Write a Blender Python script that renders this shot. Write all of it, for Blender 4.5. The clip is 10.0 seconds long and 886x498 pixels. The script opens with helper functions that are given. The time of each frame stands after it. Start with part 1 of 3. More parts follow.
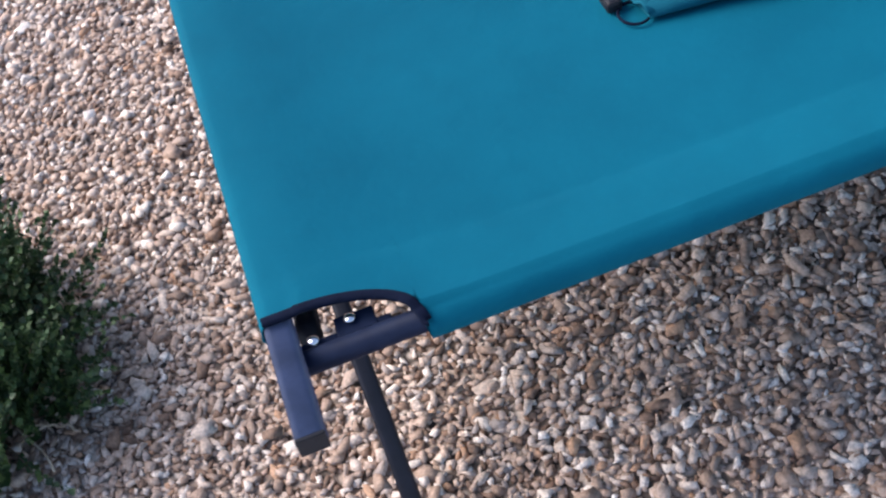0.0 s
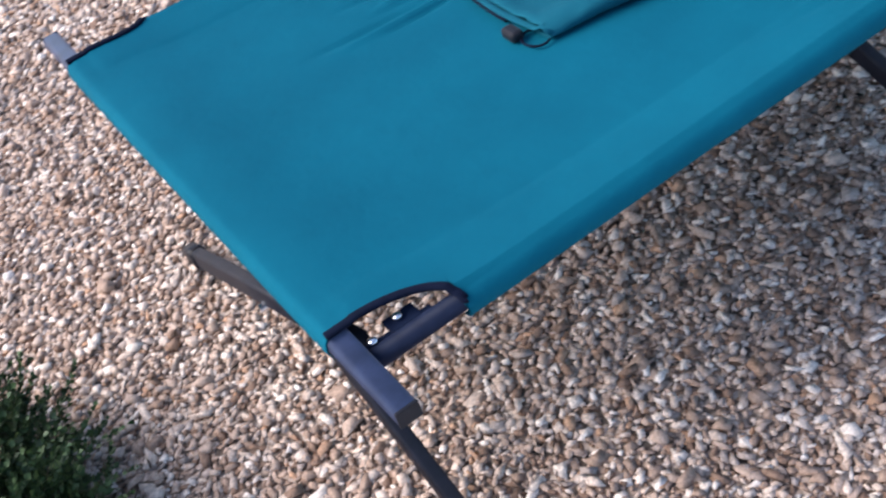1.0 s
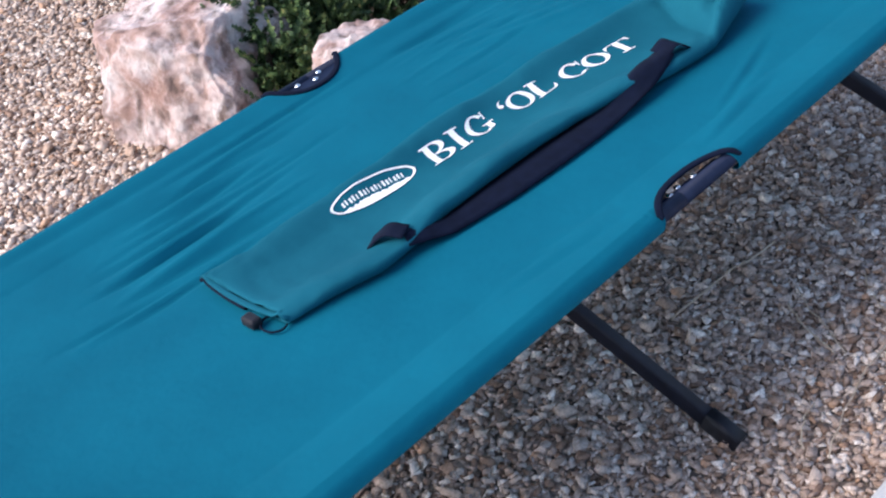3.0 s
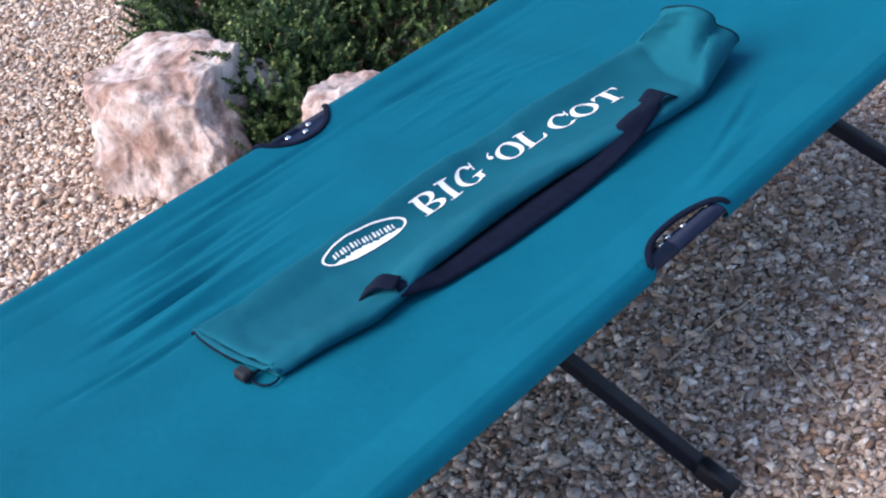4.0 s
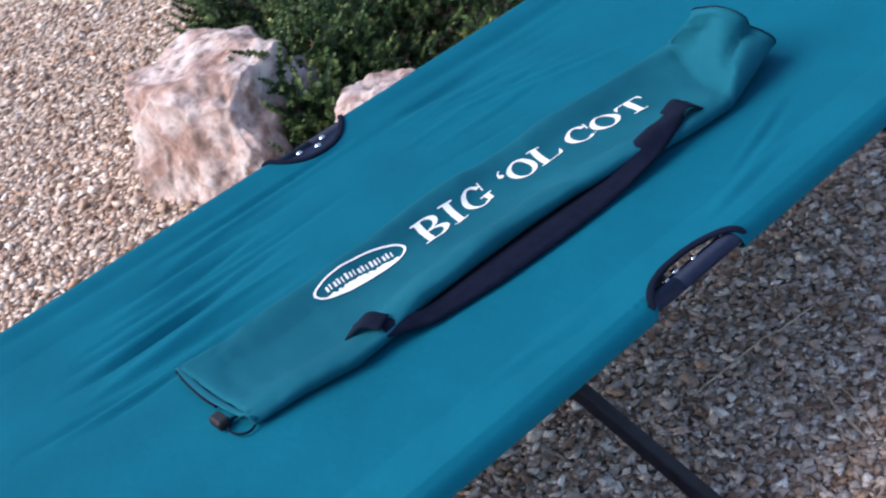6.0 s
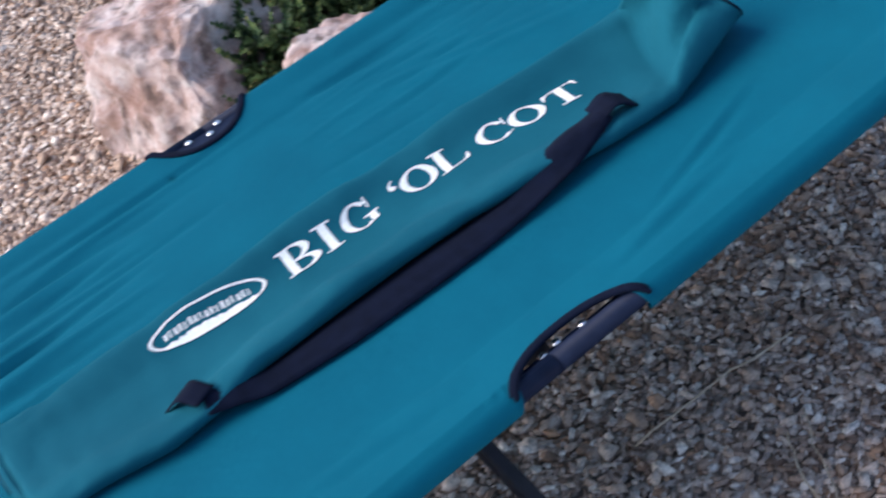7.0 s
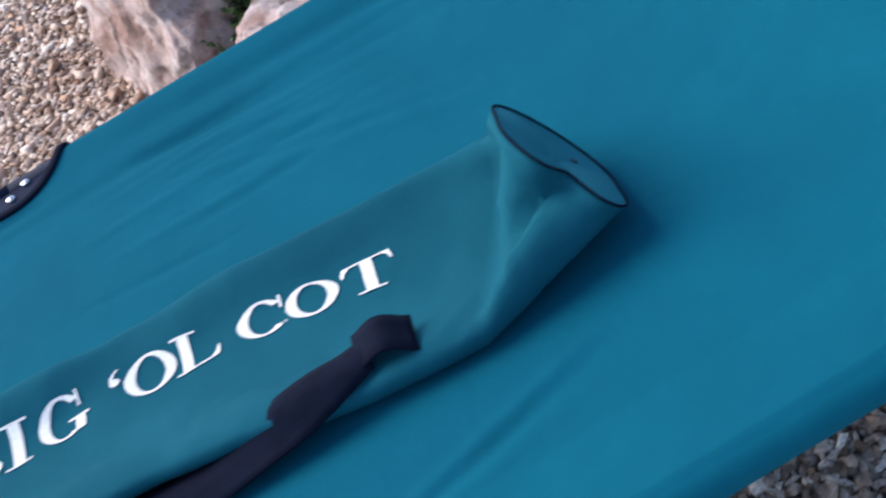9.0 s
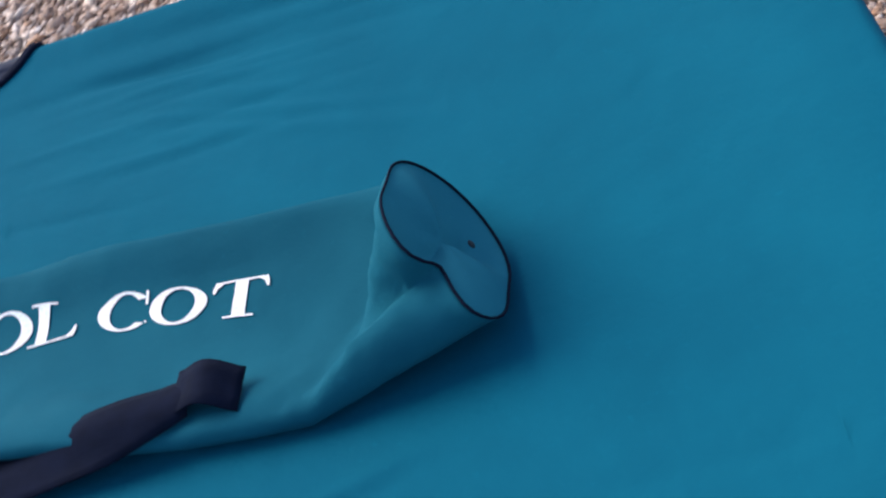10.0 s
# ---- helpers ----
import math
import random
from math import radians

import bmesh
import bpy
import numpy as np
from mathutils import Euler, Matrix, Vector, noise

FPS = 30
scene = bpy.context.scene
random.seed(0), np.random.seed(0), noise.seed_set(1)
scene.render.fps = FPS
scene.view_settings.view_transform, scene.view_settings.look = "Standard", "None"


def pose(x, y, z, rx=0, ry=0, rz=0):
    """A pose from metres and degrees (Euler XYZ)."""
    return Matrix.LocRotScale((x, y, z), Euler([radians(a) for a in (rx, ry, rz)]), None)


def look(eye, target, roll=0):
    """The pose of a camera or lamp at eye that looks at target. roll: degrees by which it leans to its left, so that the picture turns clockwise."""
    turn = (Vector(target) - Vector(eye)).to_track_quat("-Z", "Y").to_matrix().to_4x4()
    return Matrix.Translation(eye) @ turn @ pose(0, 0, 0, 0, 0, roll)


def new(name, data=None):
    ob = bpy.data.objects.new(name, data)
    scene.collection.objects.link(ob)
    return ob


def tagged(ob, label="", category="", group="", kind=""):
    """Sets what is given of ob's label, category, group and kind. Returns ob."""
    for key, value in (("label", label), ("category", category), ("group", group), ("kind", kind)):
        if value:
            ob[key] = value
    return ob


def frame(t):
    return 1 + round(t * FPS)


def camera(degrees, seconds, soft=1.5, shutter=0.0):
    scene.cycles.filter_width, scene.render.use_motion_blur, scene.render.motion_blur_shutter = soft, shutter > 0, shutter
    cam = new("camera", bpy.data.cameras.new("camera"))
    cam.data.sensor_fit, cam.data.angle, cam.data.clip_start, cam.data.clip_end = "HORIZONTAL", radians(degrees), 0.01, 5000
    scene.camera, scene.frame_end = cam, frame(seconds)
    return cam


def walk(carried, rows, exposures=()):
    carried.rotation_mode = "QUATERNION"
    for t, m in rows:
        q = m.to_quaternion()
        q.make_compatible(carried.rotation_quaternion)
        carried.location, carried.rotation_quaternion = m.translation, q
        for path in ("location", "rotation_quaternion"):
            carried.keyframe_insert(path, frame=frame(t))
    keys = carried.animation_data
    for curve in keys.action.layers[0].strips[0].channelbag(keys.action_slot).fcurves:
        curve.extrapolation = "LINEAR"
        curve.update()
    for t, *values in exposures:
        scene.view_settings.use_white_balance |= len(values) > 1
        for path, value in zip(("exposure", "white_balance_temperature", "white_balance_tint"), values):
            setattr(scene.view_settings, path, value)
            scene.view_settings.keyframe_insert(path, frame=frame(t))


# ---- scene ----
cam = camera(38.5, 10.0, 2.1, 0.35)
PATH = [
    (0, (0.099, -0.776, 1.316), (0.233, 0.625, -0.105), -16.7),
    (0.5, (-0.056, -0.853, 1.362), (0.255, 0.569, -0.009), -18.2),
    (1, (-0.215, -0.904, 1.385), (0.324, 0.493, 0.06), -19.6),
    (1.5, (-0.242, -0.939, 1.413), (0.449, 0.43, 0.129), -16.2),
    (2, (-0.229, -0.96, 1.44), (0.598, 0.404, 0.233), -14.7),
    (2.5, (-0.219, -0.978, 1.458), (0.723, 0.364, 0.312), -13.9),
    (3, (-0.194, -0.972, 1.469), (0.817, 0.343, 0.352), -13.7),
    (4.5, (-0.197, -0.971, 1.48), (0.876, 0.353, 0.433), -13.4),
    (5, (-0.202, -0.976, 1.483), (0.881, 0.342, 0.439), -13.0),
    (5.5, (-0.159, -0.975, 1.468), (0.888, 0.361, 0.411), -14.1),
    (5.7, (-0.096, -0.985, 1.464), (0.918, 0.386, 0.419), -15.3),
    (6.8, (0.495, -0.913, 1.383), (1.067, 0.609, 0.219), -22.9),
    (7, (0.573, -0.87, 1.342), (1.197, 0.624, 0.168), -23.1),
    (7.5, (0.81, -0.799, 1.31), (1.363, 0.669, 0.069), -26.5),
    (8, (1.048, -0.735, 1.301), (1.308, 0.764, 0.003), -26.3),
    (8.5, (1.256, -0.619, 1.264), (1.298, 0.92, -0.012), -29.2),
    (9, (1.421, -0.509, 1.185), (1.427, 1.014, -0.111), -30.8),
    (9.5, (1.553, -0.438, 1.129), (1.487, 1.082, -0.169), -28.4),
    (10, (1.68, -0.37, 1.141), (1.399, 1.075, -0.213), -23.7),
]
walk(cam, [(t, look(eye, target, roll)) for t, eye, target, roll in PATH], [(0, 1.10), (2, 1.13), (3, 1.15), (5.5, 1.11), (7, 0.90), (8.5, 0.90), (10, 0.85)])

# ---- light ----
world = bpy.data.worlds.new("sky")
scene.world = world
world.use_nodes = True
wn = world.node_tree
sky = wn.nodes.new("ShaderNodeTexSky")
sky.sky_type, sky.sun_disc = "NISHITA", False
sky.air_density, sky.dust_density = 0.8, 1.5
SUN_FROM = Vector((-0.64, 0.36, 0.67)).normalized()
sky.sun_elevation = math.asin(SUN_FROM.z)
sky.sun_rotation = math.atan2(SUN_FROM.x, SUN_FROM.y)
wn.links.new(sky.outputs[0], wn.nodes["Background"].inputs[0])
wn.nodes["Background"].inputs[1].default_value = 0.15
sun = new("sun", bpy.data.lights.new("sun", "SUN"))
sun.data.energy, sun.data.angle, sun.data.color = 1.95, radians(42), (1.0, 0.93, 0.90)
sun.matrix_world = look(SUN_FROM * 10, (0, 0, 0))


# ---- materials ----
def mat(name, rough=0.6, metal=0.0):
    m = bpy.data.materials.new(name)
    m.use_nodes = True
    b = m.node_tree.nodes["Principled BSDF"]
    b.inputs["Roughness"].default_value, b.inputs["Metallic"].default_value = rough, metal
    return m, m.node_tree, b


def node(nt, kind, **inputs):
    n = nt.nodes.new(kind)
    for k, v in inputs.items():
        n.inputs[k.replace("_", " ")].default_value = v
    return n


def ramp(nt, fac, stops, interp="LINEAR"):
    r = nt.nodes.new("ShaderNodeValToRGB")
    r.color_ramp.interpolation = interp
    while len(r.color_ramp.elements) < len(stops):
        r.color_ramp.elements.new(0.5)
    for e, (p, c) in zip(r.color_ramp.elements, stops):
        e.position, e.color = p, (*c, 1)
    nt.links.new(fac, r.inputs[0])
    return r.outputs[0]


def noise_of(nt, scale, detail=4.0, stretch=None, rough=0.55):
    co = nt.nodes.new("ShaderNodeNewGeometry").outputs["Position"]
    if stretch:
        mp = nt.nodes.new("ShaderNodeMapping")
        mp.inputs["Scale"].default_value = stretch
        nt.links.new(co, mp.inputs[0])
        co = mp.outputs[0]
    n = node(nt, "ShaderNodeTexNoise", Scale=scale, Detail=detail, Roughness=rough)
    nt.links.new(co, n.inputs["Vector"])
    return n.outputs["Fac"]


def mix(nt, a, b, fac, how="MIX"):
    m = nt.nodes.new("ShaderNodeMix")
    m.data_type, m.blend_type = "RGBA", how
    if isinstance(fac, float):
        m.inputs[0].default_value = fac
    else:
        nt.links.new(fac, m.inputs[0])
    for slot, v in ((6, a), (7, b)):
        if isinstance(v, tuple):
            m.inputs[slot].default_value = (*v, 1)
        else:
            nt.links.new(v, m.inputs[slot])
    return m.outputs[2]


def bump(nt, b, height, strength, dist=0.001, after=None):
    n = node(nt, "ShaderNodeBump", Strength=strength, Distance=dist)
    nt.links.new(height, n.inputs["Height"])
    if after:
        nt.links.new(after, n.inputs["Normal"])
    nt.links.new(n.outputs[0], b.inputs["Normal"])
    return n.outputs[0]


def cloth_mat(name, dark, light, rough=0.85):
    m, nt, b = mat(name, rough)
    col = ramp(nt, noise_of(nt, 7, 5), [(0.3, dark), (0.7, light)])
    col = mix(nt, col, tuple(1.25 * c for c in light), ramp(nt, noise_of(nt, 160, 3), [(0.62, (0, 0, 0)), (0.80, (0.35, 0.35, 0.35))]))
    nt.links.new(col, b.inputs["Base Color"])
    b.inputs["Specular IOR Level"].default_value = 0.08
    co = nt.nodes.new("ShaderNodeNewGeometry").outputs["Position"]
    waves = []
    for axis in ("X", "Y"):
        w = node(nt, "ShaderNodeTexWave", Scale=260.0, Distortion=0.3)
        w.bands_direction = axis
        nt.links.new(co, w.inputs["Vector"])
        waves.append(w.outputs["Fac"])
    add = nt.nodes.new("ShaderNodeMath")
    nt.links.new(waves[0], add.inputs[0]), nt.links.new(waves[1], add.inputs[1])
    first = bump(nt, b, add.outputs[0], 0.25, 0.0003)
    bump(nt, b, noise_of(nt, 34, 5), 0.45, 0.004, first)
    return m


CANVAS = cloth_mat("teal_canvas", (0.0010, 0.093, 0.148), (0.0015, 0.111, 0.172))
BAG = cloth_mat("bag_canvas", (0.0042, 0.078, 0.118), (0.0074, 0.103, 0.150))
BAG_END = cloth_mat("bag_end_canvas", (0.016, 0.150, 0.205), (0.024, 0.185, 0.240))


def paint_mat(name, col, rough, spec=0.5):
    m, nt, b = mat(name, rough)
    c = ramp(nt, noise_of(nt, 35, 5), [(0.3, tuple(0.75 * v for v in col)), (0.7, tuple(1.25 * v for v in col))])
    c = mix(nt, c, (0.10, 0.10, 0.12), ramp(nt, noise_of(nt, 90, 6), [(0.62, (0, 0, 0)), (0.80, (0.3, 0.3, 0.3))]))
    nt.links.new(c, b.inputs["Base Color"])
    b.inputs["Specular IOR Level"].default_value = spec
    bump(nt, b, noise_of(nt, 400, 2), 0.15, 0.0004)
    return m


STEEL = paint_mat("navy_painted_steel", (0.042, 0.055, 0.110), 0.36)
LEG, nt, b = mat("black_painted_steel", 0.55)
nt.links.new(ramp(nt, noise_of(nt, 40, 5), [(0.3, (0.006, 0.007, 0.013)), (0.7, (0.012, 0.013, 0.024))]), b.inputs["Base Color"])
b.inputs["Specular IOR Level"].default_value = 0.3
RAIL, nt, b = mat("dark_navy_tube", 0.55)
nt.links.new(ramp(nt, noise_of(nt, 45, 5), [(0.3, (0.007, 0.012, 0.032)), (0.7, (0.012, 0.020, 0.048))]), b.inputs["Base Color"])
b.inputs["Specular IOR Level"].default_value = 0.10
WEB, nt, b = mat("navy_webbing", 0.95)
nt.links.new(ramp(nt, noise_of(nt, 60, 4), [(0.3, (0.0028, 0.0052, 0.015)), (0.7, (0.0050, 0.0085, 0.024))]), b.inputs["Base Color"])
b.inputs["Specular IOR Level"].default_value = 0.12
bump(nt, b, noise_of(nt, 320, 2, (0.25, 1, 1)), 0.5, 0.0008)
PLASTIC = paint_mat("black_plastic", (0.012, 0.012, 0.017), 0.5, 0.25)
RIVET, _nt, _b = mat("rivet_steel", 0.22, 1.0)
_b.inputs["Base Color"].default_value = (0.82, 0.82, 0.84, 1)
INK, _nt, _b = mat("white_print", 0.7)
_nt.links.new(ramp(_nt, noise_of(_nt, 300, 3), [(0.3, (0.62, 0.68, 0.68)), (0.6, (0.82, 0.85, 0.85))]), _b.inputs["Base Color"])

GRAVEL, nt, b = mat("gravel_stone", 0.75)
geo = nt.nodes.new("ShaderNodeNewGeometry")
tone = ramp(nt, geo.outputs["Random Per Island"], [
    (0.0, (0.235, 0.155, 0.115)), (0.14, (0.360, 0.265, 0.215)), (0.32, (0.470, 0.365, 0.310)), (0.52, (0.560, 0.465, 0.410)),
    (0.66, (0.400, 0.345, 0.325)), (0.74, (0.640, 0.555, 0.505)), (0.87, (0.745, 0.685, 0.645)), (0.95, (0.470, 0.300, 0.205)), (0.975, (0.82, 0.77, 0.74))], "CONSTANT")
spots = ramp(nt, noise_of(nt, 220, 4), [(0.35, (0.78, 0.73, 0.68)), (0.65, (1.27, 1.19, 1.11))])
nt.links.new(mix(nt, tone, spots, 1.0, "MULTIPLY"), b.inputs["Base Color"])
bump(nt, b, noise_of(nt, 500, 4), 0.5, 0.0012)

SOIL, nt, b = mat("gravel_bed", 0.95)
vor = node(nt, "ShaderNodeTexVoronoi", Scale=62.0)
nt.links.new(nt.nodes.new("ShaderNodeNewGeometry").outputs["Position"], vor.inputs["Vector"])
bw = nt.nodes.new("ShaderNodeRGBToBW")
nt.links.new(vor.outputs["Color"], bw.inputs[0])
col = ramp(nt, bw.outputs[0], [(0.1, (0.21, 0.145, 0.110)), (0.45, (0.46, 0.355, 0.285)), (0.9, (0.68, 0.575, 0.490))])
nt.links.new(mix(nt, col, (0.06, 0.045, 0.038), ramp(nt, vor.outputs["Distance"], [(0.4, (0, 0, 0)), (0.7, (0.9, 0.9, 0.9))])), b.inputs["Base Color"])
bump(nt, b, vor.outputs["Distance"], -0.8, 0.01)

ROCK, nt, b = mat("pink_quartz_rock", 0.85)
col = ramp(nt, noise_of(nt, 7.5, 9, None, 0.72), [(0.34, (0.27, 0.150, 0.118)), (0.43, (0.46, 0.300, 0.262)), (0.50, (0.62, 0.475, 0.445)), (0.62, (0.77, 0.685, 0.665))])
col = mix(nt, col, (0.36, 0.21, 0.15), ramp(nt, noise_of(nt, 9, 6), [(0.55, (0, 0, 0)), (0.72, (0.7, 0.7, 0.7))]))
col = mix(nt, col, (0.17, 0.11, 0.09), ramp(nt, noise_of(nt, 28, 6, (1, 1, 0.6)), [(0.50, (0, 0, 0)), (0.68, (0.9, 0.9, 0.9))]))
nt.links.new(col, b.inputs["Base Color"])
first = bump(nt, b, noise_of(nt, 30, 8, None, 0.7), 0.9, 0.02)
bump(nt, b, noise_of(nt, 180, 5), 0.6, 0.003, first)


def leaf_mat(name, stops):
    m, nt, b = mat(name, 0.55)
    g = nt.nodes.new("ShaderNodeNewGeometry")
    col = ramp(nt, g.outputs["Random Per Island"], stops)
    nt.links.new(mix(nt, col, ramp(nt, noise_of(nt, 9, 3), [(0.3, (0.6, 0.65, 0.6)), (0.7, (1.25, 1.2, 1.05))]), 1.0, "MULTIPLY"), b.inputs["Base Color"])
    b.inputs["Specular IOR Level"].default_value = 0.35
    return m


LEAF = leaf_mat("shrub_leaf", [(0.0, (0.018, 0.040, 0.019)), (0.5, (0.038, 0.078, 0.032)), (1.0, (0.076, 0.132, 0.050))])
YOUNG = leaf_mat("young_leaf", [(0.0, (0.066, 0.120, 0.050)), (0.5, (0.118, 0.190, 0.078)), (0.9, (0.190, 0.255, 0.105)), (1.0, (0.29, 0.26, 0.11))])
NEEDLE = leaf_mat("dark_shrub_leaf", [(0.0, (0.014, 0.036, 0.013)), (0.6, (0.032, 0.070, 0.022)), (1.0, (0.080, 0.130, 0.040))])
BARK, nt, b = mat("twig_bark", 0.9)
nt.links.new(ramp(nt, noise_of(nt, 80, 4), [(0.3, (0.10, 0.07, 0.05)), (0.7, (0.26, 0.19, 0.14))]), b.inputs["Base Color"])
STRAW, nt, b = mat("dry_straw", 0.8)
nt.links.new(ramp(nt, noise_of(nt, 60, 3), [(0.3, (0.36, 0.26, 0.18)), (0.7, (0.58, 0.48, 0.37))]), b.inputs["Base Color"])
CONCRETE, nt, b = mat("concrete", 0.9)
col = ramp(nt, noise_of(nt, 4, 7), [(0.3, (0.42, 0.41, 0.41)), (0.7, (0.56, 0.55, 0.55))])
nt.links.new(mix(nt, col, (0.3, 0.28, 0.26), ramp(nt, noise_of(nt, 70, 5), [(0.6, (0, 0, 0)), (0.75, (0.6, 0.6, 0.6))])), b.inputs["Base Color"])
bump(nt, b, noise_of(nt, 150, 5), 0.4, 0.002)

# ---- mesh helpers ----
def mesh_np(name, verts, faces, material, smooth=False):
    """A mesh from arrays: verts (n, 3) and faces (m, 3 or 4)."""
    me = bpy.data.meshes.new(name)
    verts, faces = np.asarray(verts, np.float32), np.asarray(faces, np.int32)
    k = faces.shape[1]
    me.vertices.add(len(verts))
    me.vertices.foreach_set("co", verts.ravel())
    me.loops.add(faces.size)
    me.loops.foreach_set("vertex_index", faces.ravel())
    me.polygons.add(len(faces))
    me.polygons.foreach_set("loop_start", np.arange(0, faces.size, k, dtype=np.int32))
    if smooth:
        me.polygons.foreach_set("use_smooth", np.ones(len(faces), bool))
    me.update(calc_edges=True)
    me.validate()
    me.materials.append(material)
    return me


def part(name, data, material, parent, label="", smooth=False):
    """One mesh object under a thing or a part; data is a bmesh or a mesh."""
    if isinstance(data, bmesh.types.BMesh):
        me = bpy.data.meshes.new(name)
        data.to_mesh(me)
        data.free()
        me.materials.append(material)
        if smooth:
            for p in me.polygons:
                p.use_smooth = True
    else:
        me = data
    ob = new(name, me)
    ob.parent = parent
    return tagged(ob, label)


def thing(name, label, category, at=(0, 0, 0), group="", kind=""):
    ob = new(name)
    ob.empty_display_size = 0.05
    ob.location = at
    return tagged(ob, label, category, group, kind)


def grid_faces(nu, nv, closed=False):
    """Quads of a grid stored u-major; closed joins the last v to the first."""
    f = []
    for i in range(nu - 1):
        for j in range(nv if closed else nv - 1):
            k = (j + 1) % nv
            f.append((i * nv + j, (i + 1) * nv + j, (i + 1) * nv + k, i * nv + k))
    return f


def sweep(path, profile, up=(0, 0, 1), caps=True):
    """A bmesh of a closed profile [(a, b)] carried along a path of points."""
    bm = bmesh.new()
    rings, n = [], len(path)
    pts = [Vector(p) for p in path]
    for i, p in enumerate(pts):
        d = (pts[min(i + 1, n - 1)] - pts[max(i - 1, 0)]).normalized()
        side = d.cross(Vector(up)).normalized()
        top = side.cross(d)
        rings.append([bm.verts.new(p + side * a + top * c) for a, c in profile])
    m = len(profile)
    for r, s in zip(rings, rings[1:]):
        for j in range(m):
            bm.faces.new((r[j], r[(j + 1) % m], s[(j + 1) % m], s[j]))
    if caps:
        bm.faces.new(rings[0][::-1]), bm.faces.new(rings[-1])
    bmesh.ops.recalc_face_normals(bm, faces=bm.faces)
    return bm


def oblong(w, h, r, n=4):
    """A rounded rectangle as a profile."""
    out = []
    for cx, cy, a0 in ((w / 2 - r, h / 2 - r, 0), (r - w / 2, h / 2 - r, 90), (r - w / 2, r - h / 2, 180), (w / 2 - r, r - h / 2, 270)):
        for k in range(n + 1):
            a = radians(a0 + 90 * k / n)
            out.append((cx + r * math.cos(a), cy + r * math.sin(a)))
    return out


def circle(r, n=10):
    return [(r * math.cos(2 * math.pi * k / n), r * math.sin(2 * math.pi * k / n)) for k in range(n)]


def rounded_box(sx, sy, sz, bevel=0.003, at=(0, 0, 0)):
    bm = bmesh.new()
    bmesh.ops.create_cube(bm, size=1, matrix=Matrix.Translation(at) @ Matrix.Diagonal((sx, sy, sz, 1)))
    bmesh.ops.bevel(bm, geom=bm.edges[:], offset=bevel, segments=2, affect="EDGES", profile=0.5)
    return bm


# ---- ground ----
bm = bmesh.new()
bmesh.ops.create_grid(bm, x_segments=60, y_segments=60, size=300)
ground = part("ground", bm, SOIL, None)
tagged(ground, "bed of pale pinkish crushed stone in a yard", "ground", kind="structure")

slab = part("pavement", rounded_box(9.0, 2.5, 0.16, 0.008, (1.0, -1.547, -0.045)), CONCRETE, None)
tagged(slab, "pale grey concrete patio slab bordering the gravel", "pavement", kind="structure")


